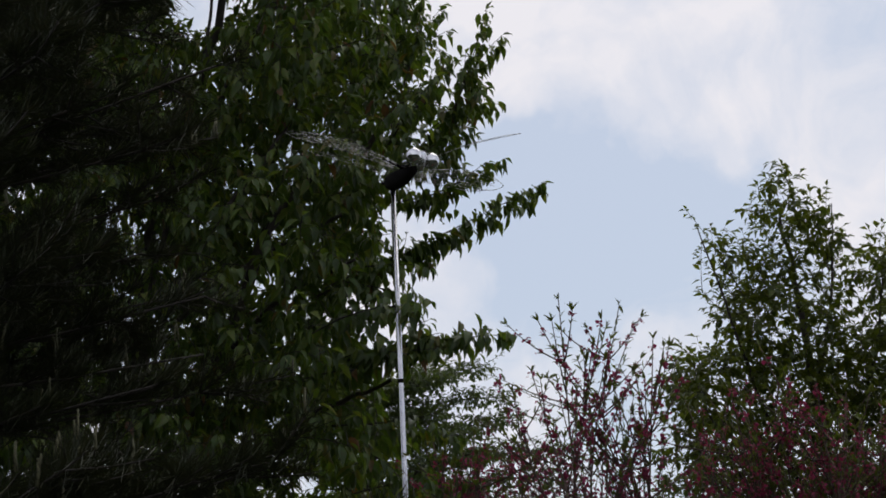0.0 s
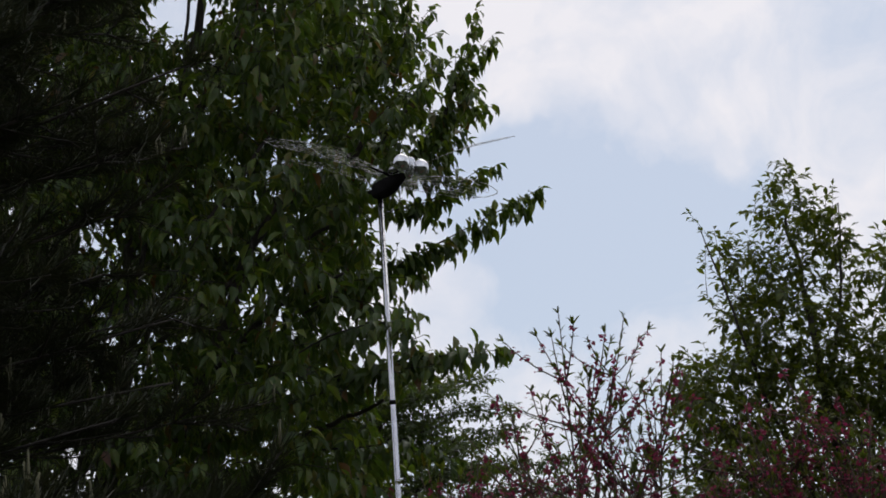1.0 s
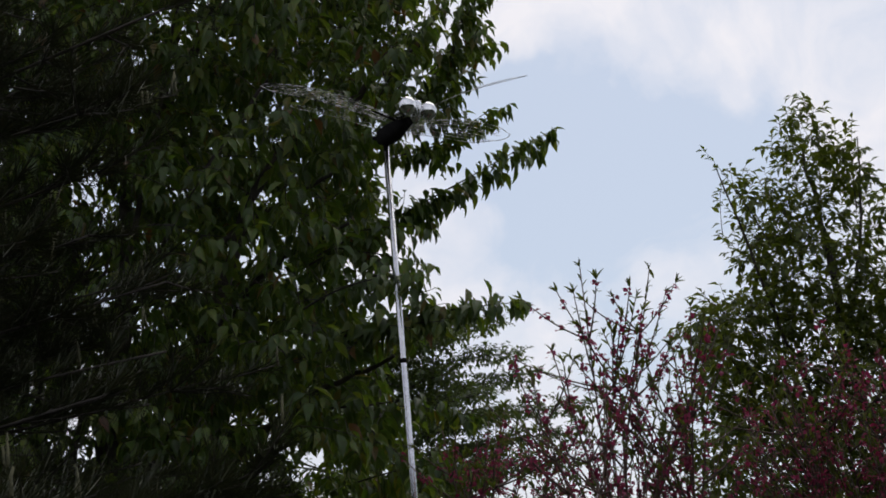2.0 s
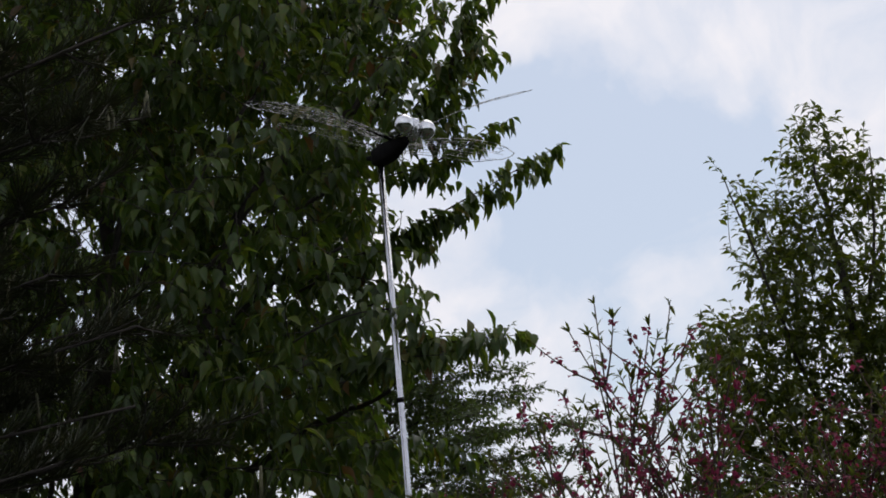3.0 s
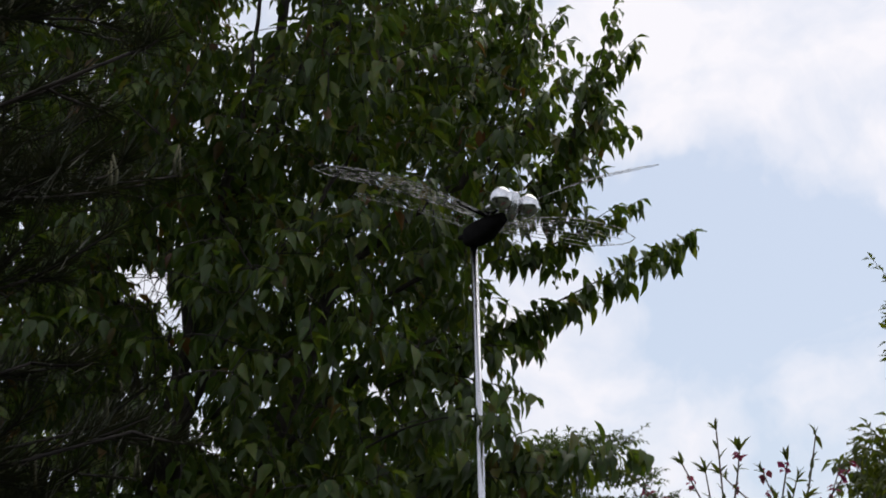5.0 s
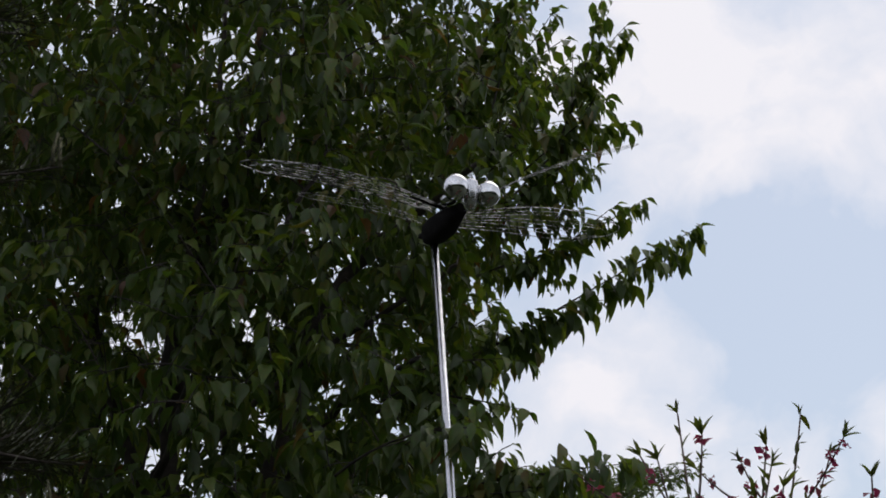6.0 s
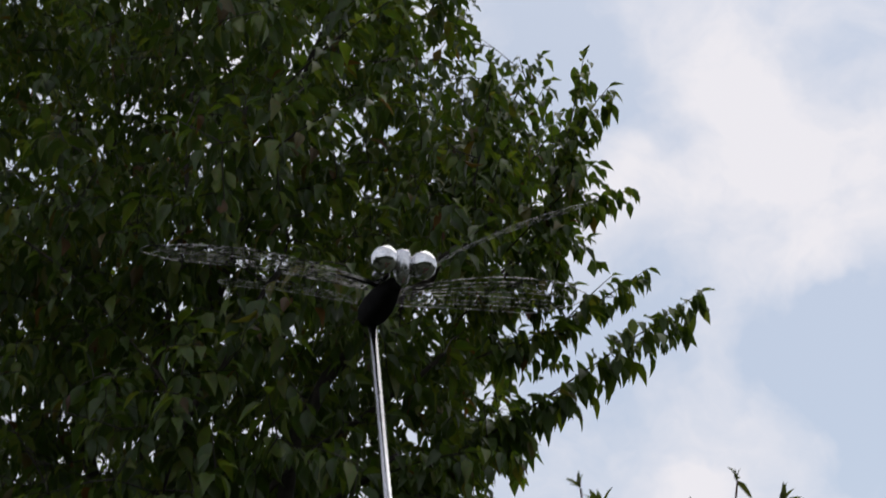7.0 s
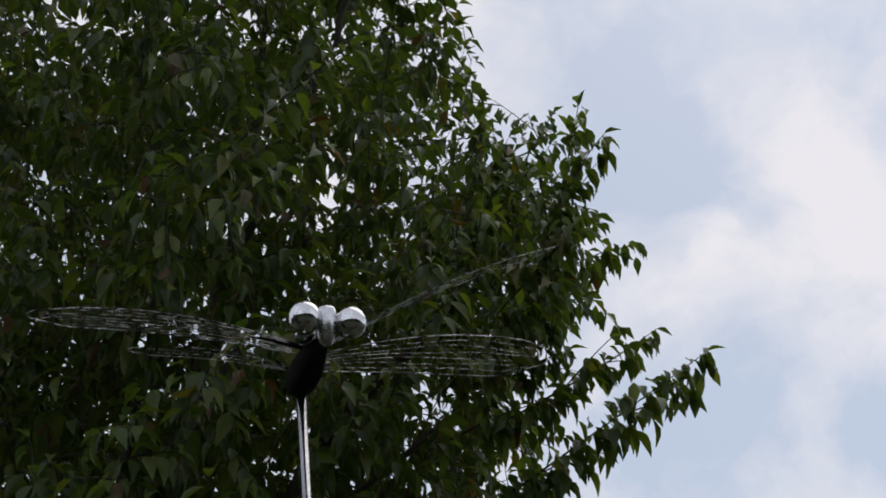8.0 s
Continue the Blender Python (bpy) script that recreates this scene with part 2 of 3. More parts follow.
PETAL = leaf_shape(0.42, 0.5, 0.2, ((0.0, 0.3), (0.5, 1.0), (1.0, 0.0)))


def leaf_frame(way, up):
    y = Vector(way).normalized()
    x = y.cross(Vector(up))
    x = x.normalized() if x.length > 1e-4 else Vector((1, 0, 0))
    z = x.cross(y)
    return np.array([x, y, z]).T


def leaf_mesh(name, shape, leaves):
    """leaves: rows of (place, way, up, size)."""
    v0, f0 = shape
    verts, faces, k = [], [], len(v0)
    for i, (p, way, up, size) in enumerate(leaves):
        verts.append(v0 @ (leaf_frame(way, up) * size).T + np.array(p))
        faces += [tuple(q + i * k for q in f) for f in f0]
    return raw_mesh(name, np.concatenate(verts).tolist() if verts else [], faces)


def set_leaves(parent, shape, material, leaves):
    """Single leaves, each an object of its own on one shared blade."""
    blade = raw_mesh("leaf", shape[0].tolist(), shape[1])
    blade.materials.append(material)
    for p, way, up, size in leaves:
        ob = attach("leaf", blade, None, parent)
        m = Matrix(leaf_frame(way, up).tolist()).to_4x4() @ Matrix.Scale(size, 4)
        m.translation = p
        ob.matrix_basis = m


def shake(rng, s):
    return Vector((rng.gauss(0, s), rng.gauss(0, s), rng.gauss(0, s)))


def leaves_along(rng, pts, spacing, size, hang, reach, start=0.0, spread=0.0, young=1.0):
    """Leaves set by turns on both sides of a twig, hanging from it."""
    out, side, gone, due = [], 1, 0.0, start
    total = sum((b - a).length for a, b in zip(pts, pts[1:]))
    for a, b in zip(pts, pts[1:]):
        step = (b - a).length
        while due <= gone + step:
            p = a.lerp(b, (due - gone) / max(step, 1e-6))
            t = (b - a).normalized()
            s = t.cross(Vector((0, 0, 1)))
            s = s.normalized() if s.length > 0.01 else Vector((1, 0, 0))
            way = t * reach + s * (side * rng.uniform(0.3, 0.9)) + Vector((0, 0, -hang * rng.uniform(0.5, 1.4))) + shake(rng, 0.22)
            up = Vector((0, 0, 1)) + t * 0.4 + shake(rng, 0.35)
            grown = size * (young + (1 - young) * min(1.0, (total - due) / 0.35)) * rng.uniform(0.62, 1.15)
            p = p + shake(rng, spread * min(1.0, 0.4 + (total - due) / 0.3)) + UP * (0.35 * spread)
            out.append((p + way.normalized() * (size * 0.18), way, up, grown))
            side, due = -side, due + spacing * rng.uniform(0.6, 1.4)
        gone += step
    tip = pts[-1] - pts[-2]
    out.append((pts[-1], tip.normalized() + Vector((0, 0, -hang * 0.5)) + shake(rng, 0.2), Vector((0, 0, 1)), size * 0.8 * young))
    return out


def nearest(nodes, p):
    """The limb node from which a twig to p would spring: near it, and rather below and inside."""
    d = nodes - np.array(p)
    cost = (d ** 2).sum(1) + 0.6 * np.maximum(d[:, 2], 0) ** 2
    return Vector(nodes[int(cost.argmin())])


# ---- ground ----
def lift(x, y):
    u = min(max((y + 0.3) / 1.9, 0.0), 1.0)
    return 0.55 * u * u * (3 - 2 * u)


def build_ground():
    xs = [-3000, -300, -60, *np.linspace(-14, 14, 57).tolist(), 60, 300, 3000]
    ys = [-3000, -300, -60, *np.linspace(-10, 22, 65).tolist(), 60, 300, 3000]
    v = [(x, y, lift(x, y) + 0.03 * noise.noise((x * 0.7, y * 0.7, 0))) for y in ys for x in xs]
    w = len(xs)
    f = [(j * w + i, j * w + i + 1, (j + 1) * w + i + 1, (j + 1) * w + i) for j in range(len(ys) - 1) for i in range(w - 1)]
    tagged(attach("ground", raw_mesh("ground", v, f), M_GROUND, None), "rough grass and soil rising to a low bank", "ground", kind="structure")


build_ground()


def build_unseen_hedge():
    """An unseen tall hedge, added behind the path and at both sides to darken reflections."""
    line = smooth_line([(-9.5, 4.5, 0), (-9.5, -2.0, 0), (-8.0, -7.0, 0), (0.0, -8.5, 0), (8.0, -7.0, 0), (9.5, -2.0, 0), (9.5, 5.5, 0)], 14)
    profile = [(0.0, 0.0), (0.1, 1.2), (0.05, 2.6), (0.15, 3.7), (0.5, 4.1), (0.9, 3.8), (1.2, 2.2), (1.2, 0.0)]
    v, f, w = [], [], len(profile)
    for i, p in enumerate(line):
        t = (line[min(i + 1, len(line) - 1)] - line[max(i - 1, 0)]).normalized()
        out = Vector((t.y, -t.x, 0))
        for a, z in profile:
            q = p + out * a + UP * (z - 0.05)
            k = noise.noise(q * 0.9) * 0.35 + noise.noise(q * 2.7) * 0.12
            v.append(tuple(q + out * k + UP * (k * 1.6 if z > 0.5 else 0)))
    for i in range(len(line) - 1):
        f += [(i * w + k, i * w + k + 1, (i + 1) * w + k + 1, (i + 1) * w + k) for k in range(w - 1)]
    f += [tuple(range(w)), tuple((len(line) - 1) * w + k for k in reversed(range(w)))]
    tagged(attach("unseen_hedge", raw_mesh("unseen_hedge", v, f), M_HEDGE, None), "unseen tall dark hedge added to darken reflections and leaves", "hedge", kind="structure")


build_unseen_hedge()


# ---- dragonfly on its pole ----
def thing(name, place, label, category, group=""):
    e = new(name)
    e.location = place
    e.matrix_basis = Matrix.Translation(place)
    return tagged(e, label, category, group)


def ball(bm, m, segments=28, rings=16):
    bmesh.ops.create_uvsphere(bm, u_segments=segments, v_segments=rings, radius=1.0, matrix=m)
    for f in bm.faces:
        f.smooth = True


POLE_X, POLE_Y, POLE_TOP = -0.14, 4.80, 3.30
AHEAD, ASIDE = Vector((0.71, -0.70, 0)).normalized(), Vector((0.70, 0.71, 0)).normalized()
HUB = Vector((POLE_X, POLE_Y, POLE_TOP))


def spot(a, s, u):
    """A place on the dragonfly: metres ahead of, beside and above the pole's top."""
    return HUB + AHEAD * a + ASIDE * s + UP * u


def turned(place, sx, sy, sz):
    """An ellipsoid's pose: its x along the body, y across, z up."""
    turn = Matrix((AHEAD, ASIDE, UP)).transposed().to_4x4()
    return Matrix.Translation(place) @ turn @ Matrix.Diagonal((sx, sy, sz, 1))


def wing(parent, root, span, sweep, rise, chord, ribs, tilt, label, fine=0.0011, armed=False):
    """A wing of wires: a rim, ribs from the root and short cross wires, as one flat panel."""
    w = new("wing")
    w.parent = parent
    w.matrix_parent_inverse = parent.matrix_basis.inverted()
    tagged(w, label)
    rng = random.Random(int(span * 1000 + rise * 77))
    along = (ASIDE * span + AHEAD * sweep + UP * rise)
    across = (-AHEAD + UP * tilt).normalized()

    def width(u):
        return chord * (0.22 + 0.78 * math.sin(math.pi * min(u * 0.62 + 0.10, 1)) ** 1.1) * (1 - max(0, u - 0.86) / 0.14 * 0.55)

    def at(u, c):
        bow = UP * (0.045 * math.sin(math.pi * u) * abs(span))
        return Vector(root) + along * u + across * (width(u) * (c - 0.3)) + bow

    def wavy(c, u0, u1, n):
        """One thin wire along the wing, bent by hand."""
        ph, am = rng.uniform(0, 6.3), rng.uniform(0.015, 0.05)
        return [at(u0 + (u1 - u0) * i / n, c + am * math.sin(ph + 9 * i / n) + 0.006 * rng.uniform(-1, 1)) for i in range(n + 1)]

    rim = Tubes()
    edge = [at(i / 24, 0) for i in range(25)] + [at(1 + 0.02 * math.sin(math.pi * k / 6), k / 6) for k in range(1, 6)] + [at(1 - i / 24, 1) for i in range(25)]
    rim.add(edge, fine * 1.3, fine * 1.3, 5)
    attach("rim", rim.mesh("rim"), M_WIRE, w)
    if armed:
        arm = Tubes()
        arm.add([at(-0.06 + 0.26 * i / 8, 0.12 + 0.03 * i) for i in range(9)], 0.008, 0.0015, 7)
        attach("arm", arm.mesh("arm"), M_DARK, w, "dark iron arm")
    for k in range(1, ribs):
        rib = Tubes()
        rib.add(wavy(k / ribs, 0.02, rng.uniform(0.86, 0.99), 30), fine, fine * 0.8, 4)
        attach("rib", rib.mesh("rib"), M_WIRE, w)
    for k in range(2 * ribs):
        u, c = rng.uniform(0.12, 0.95), rng.randrange(0, ribs - 1) / ribs
        cross = Tubes()
        cross.add([at(u, c), at(min(u + rng.uniform(-0.01, 0.03), 1), c + 1.4 / ribs)], fine * 0.8, fine * 0.8, 3)
        attach("cross_wire", cross.mesh("cross_wire"), M_WIRE, w)


def lathe(rows, place, lean, sides=24):
    """A turned body: rows of (height, radius) round an axis that leans ahead by that many degrees."""
    bm = bmesh.new()
    turn = Matrix((AHEAD, ASIDE, UP)).transposed().to_4x4() @ Matrix.Rotation(radians(lean), 4, "Y")
    rings = [[bm.verts.new(Vector(place) + turn.to_3x3() @ Vector((r * math.cos(2 * math.pi * k / sides), r * math.sin(2 * math.pi * k / sides), z))) for k in range(sides)] for z, r in rows]
    for a, b in zip(rings, rings[1:]):
        for k in range(sides):
            bm.faces.new((a[k], a[(k + 1) % sides], b[(k + 1) % sides], b[k])).smooth = True
    bm.faces.new(list(reversed(rings[0])))
    bm.faces.new(rings[-1])
    return bm


def body_block(rows):
    """The welded body: squarish sections (ahead, half width, bottom, top) joined along the axis."""
    bm = bmesh.new()
    rings = []
    for a, half, low, high in rows:
        ring = []
        for k in range(16):
            w = 2 * math.pi * k / 16
            c, q = math.cos(w), math.sin(w)
            x = half * math.copysign(abs(c) ** 0.6, c)
            z = (low + high) / 2 + (high - low) / 2 * math.copysign(abs(q) ** 0.6, q)
            ring.append(bm.verts.new(spot(a, x, z)))
        rings.append(ring)
    for a, b in zip(rings, rings[1:]):
        for k in range(16):
            bm.faces.new((a[k], a[(k + 1) % 16], b[(k + 1) % 16], b[k])).smooth = True
    bm.faces.new(rings[0])
    bm.faces.new(list(reversed(rings[-1])))
    bmesh.ops.recalc_face_normals(bm, faces=bm.faces)
    return bm


def build_dragonfly():
    d = thing("dragonfly_ornament", HUB, "steel wire dragonfly garden ornament with polished ball eyes on a pole", "garden ornament")
    for s in (-0.048, 0.048):
        bm = bmesh.new()
        ball(bm, turned(spot(0.172, s, 0.073), 0.033, 0.032, 0.033), 40, 24)
        part("eye", bm, M_STEEL, d, "polished steel ball eye")
    head = lathe([(-0.044, 0.006), (-0.040, 0.012), (-0.024, 0.018), (-0.004, 0.0215), (0.018, 0.0215), (0.030, 0.019), (0.034, 0.017), (0.0345, 0.013)], spot(0.164, 0, 0.068), 10)
    part("head", head, M_BRUSHED, d, "brushed steel head between the eyes")
    part("thorax", body_block([(-0.028, 0.016, 0.004, 0.042), (-0.016, 0.026, -0.003, 0.054), (0.02, 0.030, -0.006, 0.060), (0.06, 0.029, 0.0, 0.062), (0.09, 0.024, 0.014, 0.060), (0.13, 0.014, 0.032, 0.056)]), M_DARK, d, "dark iron body")
    bm = bmesh.new()
    ball(bm, turned(spot(0.112, -0.026, 0.068), 0.026, 0.021, 0.014))
    part("collar", bm, M_BRUSHED, d, "bright steel collar")
    tail = Tubes()
    tail.add(smooth_line([spot(-0.015, 0, 0.030), spot(-0.04, 0, 0.033), spot(-0.06, 0, 0.038)], 6), 0.013, 0.007, 10)
    attach("tail", tail.mesh("tail"), M_DARK, d)
    wing(d, spot(0.07, -0.022, 0.062), -0.515, -0.035, 0.034, 0.115, 7, 0.14, "front wing of grey wire mesh", 0.0012, True)
    wing(d, spot(0.0, -0.022, 0.052), -0.30, -0.10, 0.060, 0.06, 3, 0.14, "rear wing of grey wire mesh", 0.0006)
    wing(d, spot(0.05, 0.022, 0.052), 0.53, 0.03, 0.050, 0.16, 7, -0.09, "rear wing of grey wire mesh", 0.0010)
    wing(d, spot(0.08, 0.02, 0.062), 0.50, 0.15, 0.225, 0.045, 3, 0.0, "raised front wing of grey wire mesh", 0.0006)
    pole = Tubes()
    foot = lift(POLE_X, POLE_Y)
    pole.add([(POLE_X, POLE_Y, foot - 0.3), (POLE_X, POLE_Y, foot + 1.5), (POLE_X, POLE_Y, POLE_TOP)], 0.0108, 0.0108, 20)
    attach("pole", pole.mesh("pole"), M_POLE, d, "dull steel tube pole")
    ring = Tubes()
    ring.add([(POLE_X, POLE_Y, 2.52), (POLE_X, POLE_Y, 2.535)], 0.0118, 0.0118, 20)
    attach("joint", ring.mesh("joint"), M_DARK, d, "dark joint ring")
    return d


build_dragonfly()


# ---- cherry tree behind the dragonfly ----
class Crown:
    """Limbs, twigs and leaves of one tree, gathered part by part."""

    def __init__(self, seed):
        self.rng, self.twigs, self.leaves = random.Random(seed), Tubes(), []
        self.store, self.used = np.zeros((200000, 3)), 0

    def limb(self, parent, name, pts, r0, r1, material, steps=6, label=""):
        line = smooth_line(pts, steps)
        for p in line[1:-1]:
            p += shake(self.rng, r0 * 0.25)
        t = Tubes()
        t.add(line, r0, r1, 9)
        self.keep(line[len(line) // 4:])
        return attach(name, t.mesh(name), material, parent, label)

    def keep(self, pts):
        self.store[self.used:self.used + len(pts)] = [tuple(p) for p in pts]
        self.used += len(pts)

    def spray(self, tip, bow, spacing, size, hang, reach, bare, thick=0.006, start=None, along=None, spread=0.0, young=1.0):
        """A twig to a tip, with leaves on its last stretch."""
        a = Vector(start) if start else nearest(self.store[:self.used], tip)
        tip = Vector(tip)
        mid = a.lerp(tip, 0.55) + UP * (bow * (tip - a).length) + shake(self.rng, 0.04 * (tip - a).length)
        n = max(4, int((tip - a).length / 0.08))
        pts = bezier(a, mid, tip, n)
        self.twigs.add(pts, min(thick, 0.0015 + 0.006 * (tip - a).length), 0.0014, 3, False)
        self.keep(pts[1:-1:2])
        length = sum((q - p).length for p, q in zip(pts, pts[1:]))
        new_leaves = leaves_along(self.rng, pts, spacing, size, hang, reach, start=max(0.03, length - along) if along else bare * length, spread=spread, young=young)
        return pts, new_leaves


def interp(x, table):
    return float(np.interp(x, [a for a, _ in table], [b for _, b in table]))


# right-hand edge of the crown by height
CHERRY_EDGE = [(1.2, 0.2), (2.1, 0.22), (2.35, 0.04), (2.5, -0.08), (2.62, -0.16), (2.9, -0.20), (3.1, -0.16), (3.3, -0.22), (3.45, -0.23), (3.55, -0.09), (3.65, 0.03), (3.78, 0.13), (4.1, 0.19), (4.4, 0.15), (4.6, 0.04), (4.72, -0.08), (4.82, -0.2), (4.95, -0.14), (5.1, 0.03), (5.3, 0.10), (5.7, 0.12), (6.3, -0.15), (7.0, -1.0)]


# open breaks that run through the foliage: a point, the way and the width
BREAKS = [((-1.53, 6.09, 3.67), (-1.68, 4.7, 1.6), 0.115), ((-1.42, 6.0, 3.52), (-1.6, 4.6, 1.35), 0.07), ((-1.72, 6.1, 3.12), (-1.75, 4.9, 1.05), 0.05)]


def in_break(p):
    for place, way, wide in BREAKS:
        a, w = Vector(p) - Vector(place), Vector(way).normalized()
        if (a - w * a.dot(w)).length < wide * (1 + 0.9 * noise.noise(Vector(p) * 9)):
            return True
    return False


def build_cherry():
    tree = thing("cherry_tree", (-1.7, 6.4, lift(-1.7, 6.4)), "large leafy cherry tree with drooping dark green leaves", "tree")
    c = Crown(11)
    c.limb(tree, "trunk", [(-1.7, 6.4, 0.3), (-1.72, 6.4, 1.1), (-1.6, 6.38, 1.9), (-1.5, 6.3, 2.9)], 0.12, 0.06, M_BARK, label="rough dark trunk")
    limbs = [
        [(-1.6, 6.38, 1.9), (-1.1, 6.2, 2.9), (-0.75, 6.0, 3.6), (-0.3, 5.95, 3.95), (0.0, 5.95, 4.15)],
        [(-1.5, 6.3, 2.9), (-1.4, 6.3, 3.8), (-1.1, 6.3, 4.8), (-0.9, 6.3, 5.7), (-0.8, 6.3, 6.4)],
        [(-1.72, 6.4, 1.1), (-2.2, 6.7, 2.4), (-2.5, 7.1, 3.6), (-2.6, 7.3, 5.0), (-2.5, 7.3, 6.2)],
        [(-1.5, 6.3, 2.9), (-1.9, 6.5, 4.0), (-1.9, 6.7, 5.2), (-1.7, 6.7, 6.4)],
        [(-1.4, 6.3, 3.8), (-0.9, 6.0, 4.5), (-0.5, 5.9, 5.1), (-0.3, 5.9, 5.6)],
        [(-1.6, 6.38, 1.9), (-1.0, 5.9, 2.3), (-0.55, 5.6, 2.55), (-0.2, 5.4, 2.65)],
        [(-1.1, 6.2, 2.9), (-0.7, 5.8, 3.15), (-0.35, 5.6, 3.25)],
        [(-1.6, 6.38, 1.9), (-1.5, 6.0, 2.6), (-1.3, 5.8, 3.3), (-1.1, 5.75, 4.1), (-1.0, 5.7, 4.8)],
        [(-1.72, 6.4, 1.1), (-1.3, 6.0, 1.6), (-0.7, 5.7, 1.9), (-0.3, 5.6, 2.1)],
        [(-1.3, 5.8, 3.0), (-0.98, 5.5, 3.4), (-0.76, 5.5, 3.69), (-0.6, 5.5, 3.95)],
        [(-1.3, 6.1, 3.1), (-0.88, 6.0, 3.38), (-0.41, 6.0, 3.61), (-0.28, 6.0, 3.69)],
        [(-1.72, 6.4, 1.1), (-1.9, 6.2, 2.2), (-1.82, 6.1, 2.66), (-1.71, 6.1, 3.03), (-1.6, 6.1, 3.5)],
        [(-1.72, 6.4, 1.1), (-1.78, 6.0, 2.3), (-1.66, 5.9, 2.61), (-1.53, 5.9, 2.99), (-1.38, 5.9, 3.4)],
        [(-1.72, 6.4, 1.1), (-1.62, 6.0, 2.4), (-1.43, 5.9, 2.9), (-1.2, 5.9, 3.25)],
    ]
    for k, pts in enumerate(limbs):
        c.limb(tree, "limb", pts, max(0.042 - 0.0032 * k, 0.013), 0.007, M_BARK)
    rng = c.rng
    # long sprays that stand out against the sky
    singles = []
    sprays = [
        # the two longest, low and level
        ((0.61, 5.97, 3.70), (-0.55, 5.8, 3.14), 0.02, 1.15),
        ((0.33, 5.04, 2.74), (-0.45, 5.45, 2.74), 0.09, 0.85),
        # rising shoots of the outer lobe
        ((0.46, 5.95, 4.50), (0.10, 5.95, 4.02), 0.06, 0.62),
        ((0.39, 6.0, 4.67), (0.14, 5.95, 4.08), 0.04, 0.55),
        ((0.18, 6.62, 5.03), (-0.25, 6.6, 4.55), 0.04, 0.55),
        ((0.04, 6.5, 4.93), (-0.30, 6.5, 4.5), 0.04, 0.5),
        ((0.12, 7.0, 5.42), (-0.30, 6.9, 4.85), 0.04, 0.6),
        ((-0.04, 6.8, 5.22), (-0.35, 6.7, 4.7), 0.04, 0.5),
        ((-0.02, 6.5, 4.72), (-0.40, 6.4, 4.35), 0.04, 0.45),
        ((0.06, 6.0, 4.76), (-0.10, 5.95, 4.25), 0.03, 0.35),
        ((0.36, 5.85, 4.16), (-0.02, 5.95, 3.98), 0.08, 0.42),
        ((0.45, 6.25, 4.25), (-0.05, 5.95, 3.90), 0.10, 0.6),
        ((0.45, 6.26, 3.95), (-0.10, 5.95, 3.62), 0.04, 0.6),
        ((0.26, 5.80, 3.95), (-0.20, 5.9, 3.75), 0.06, 0.45),
        ((0.20, 6.10, 4.45), (-0.05, 5.95, 4.05), 0.04, 0.40),
        ((0.12, 5.75, 4.20), (-0.20, 5.9, 3.90), 0.05, 0.40),
        ((0.29, 6.00, 3.98), (-0.10, 5.9, 3.85), 0.06, 0.5),
        ((0.22, 6.00, 3.83), (-0.12, 5.9, 3.75), 0.06, 0.5),
        ((0.16, 6.00, 3.69), (-0.20, 5.9, 3.60), 0.06, 0.5),
        ((0.05, 5.90, 3.40), (-0.5, 5.7, 3.15), 0.03, 0.6),
        # shoots low on the crown
        ((0.0, 4.74, 2.80), (-0.5, 5.1, 2.80), 0.12, 0.22),
        ((0.15, 5.5, 2.40), (-0.5, 5.6, 2.5), 0.08, 0.7),
        ((0.20, 5.6, 2.22), (-0.4, 5.6, 2.2), 0.10, 0.7),
        ((-0.02, 5.1, 2.93), (-0.5, 5.5, 2.9), 0.05, 0.5),
        ((0.17, 5.15, 2.76), (-0.4, 5.4, 2.76), 0.05, 0.5),
        ((0.02, 5.5, 3.02), (-0.4, 5.6, 3.15), 0.06, 0.5),
        ((0.04, 5.55, 3.18), (-0.4, 5.6, 3.2), 0.06, 0.5),
    ]
    for n, (tip, start, bow, along) in enumerate(sprays):
        thick = 0.0046 if n < 2 else 0.0085
        pts, lv = c.spray(Vector(tip) - Vector((0.05, 0, 0)), bow, thick, 0.092, 0.95, 0.35, 0.1, 0.007, start, along, 0.032 if n < 2 else 0.024, 0.75)
        singles += lv
        # side shoots
        for q in range(3):
            k = int(len(pts) * rng.uniform(0.15, 0.8))
            side = pts[k] + (pts[-1] - pts[k]) * 0.4 + Vector((rng.uniform(-0.04, 0.08), rng.uniform(-0.2, 0.2), rng.uniform(-0.11, 0.06)))
            _, lv = c.spray(side, 0.05, 0.019, 0.085, 0.9, 0.35, 0.1, 0.004, pts[k], None, 0.012, 0.65)
            c.leaves += lv
    count, tries = 0, 0
    while count < 12000 and tries < 300000:
        tries += 1
        p = Vector((rng.uniform(-2.6, 0.4), rng.uniform(5.0, 7.7), rng.uniform(1.7, 6.7)))
        edge = interp(p.z, CHERRY_EDGE)
        if p.x > edge - rng.uniform(0, 0.12) - 0.25 * abs(p.y - 5.9):
            continue
        if ((p.y - 6.4) / 1.5) ** 2 + (max(0.0, abs(p.z - 4.0) - 1.6) / 1.6) ** 2 > 1:
            continue
        if noise.noise(p * 2.0) < (-0.08 if p.z > 4.7 else -0.20 if p.x > -0.8 else -0.20 if 3.7 < p.z else -0.16):
            continue
        # the outer lobe is looser
        if p.x > -0.25 and 3.55 < p.z < 4.75 and rng.random() < 0.45:
            continue
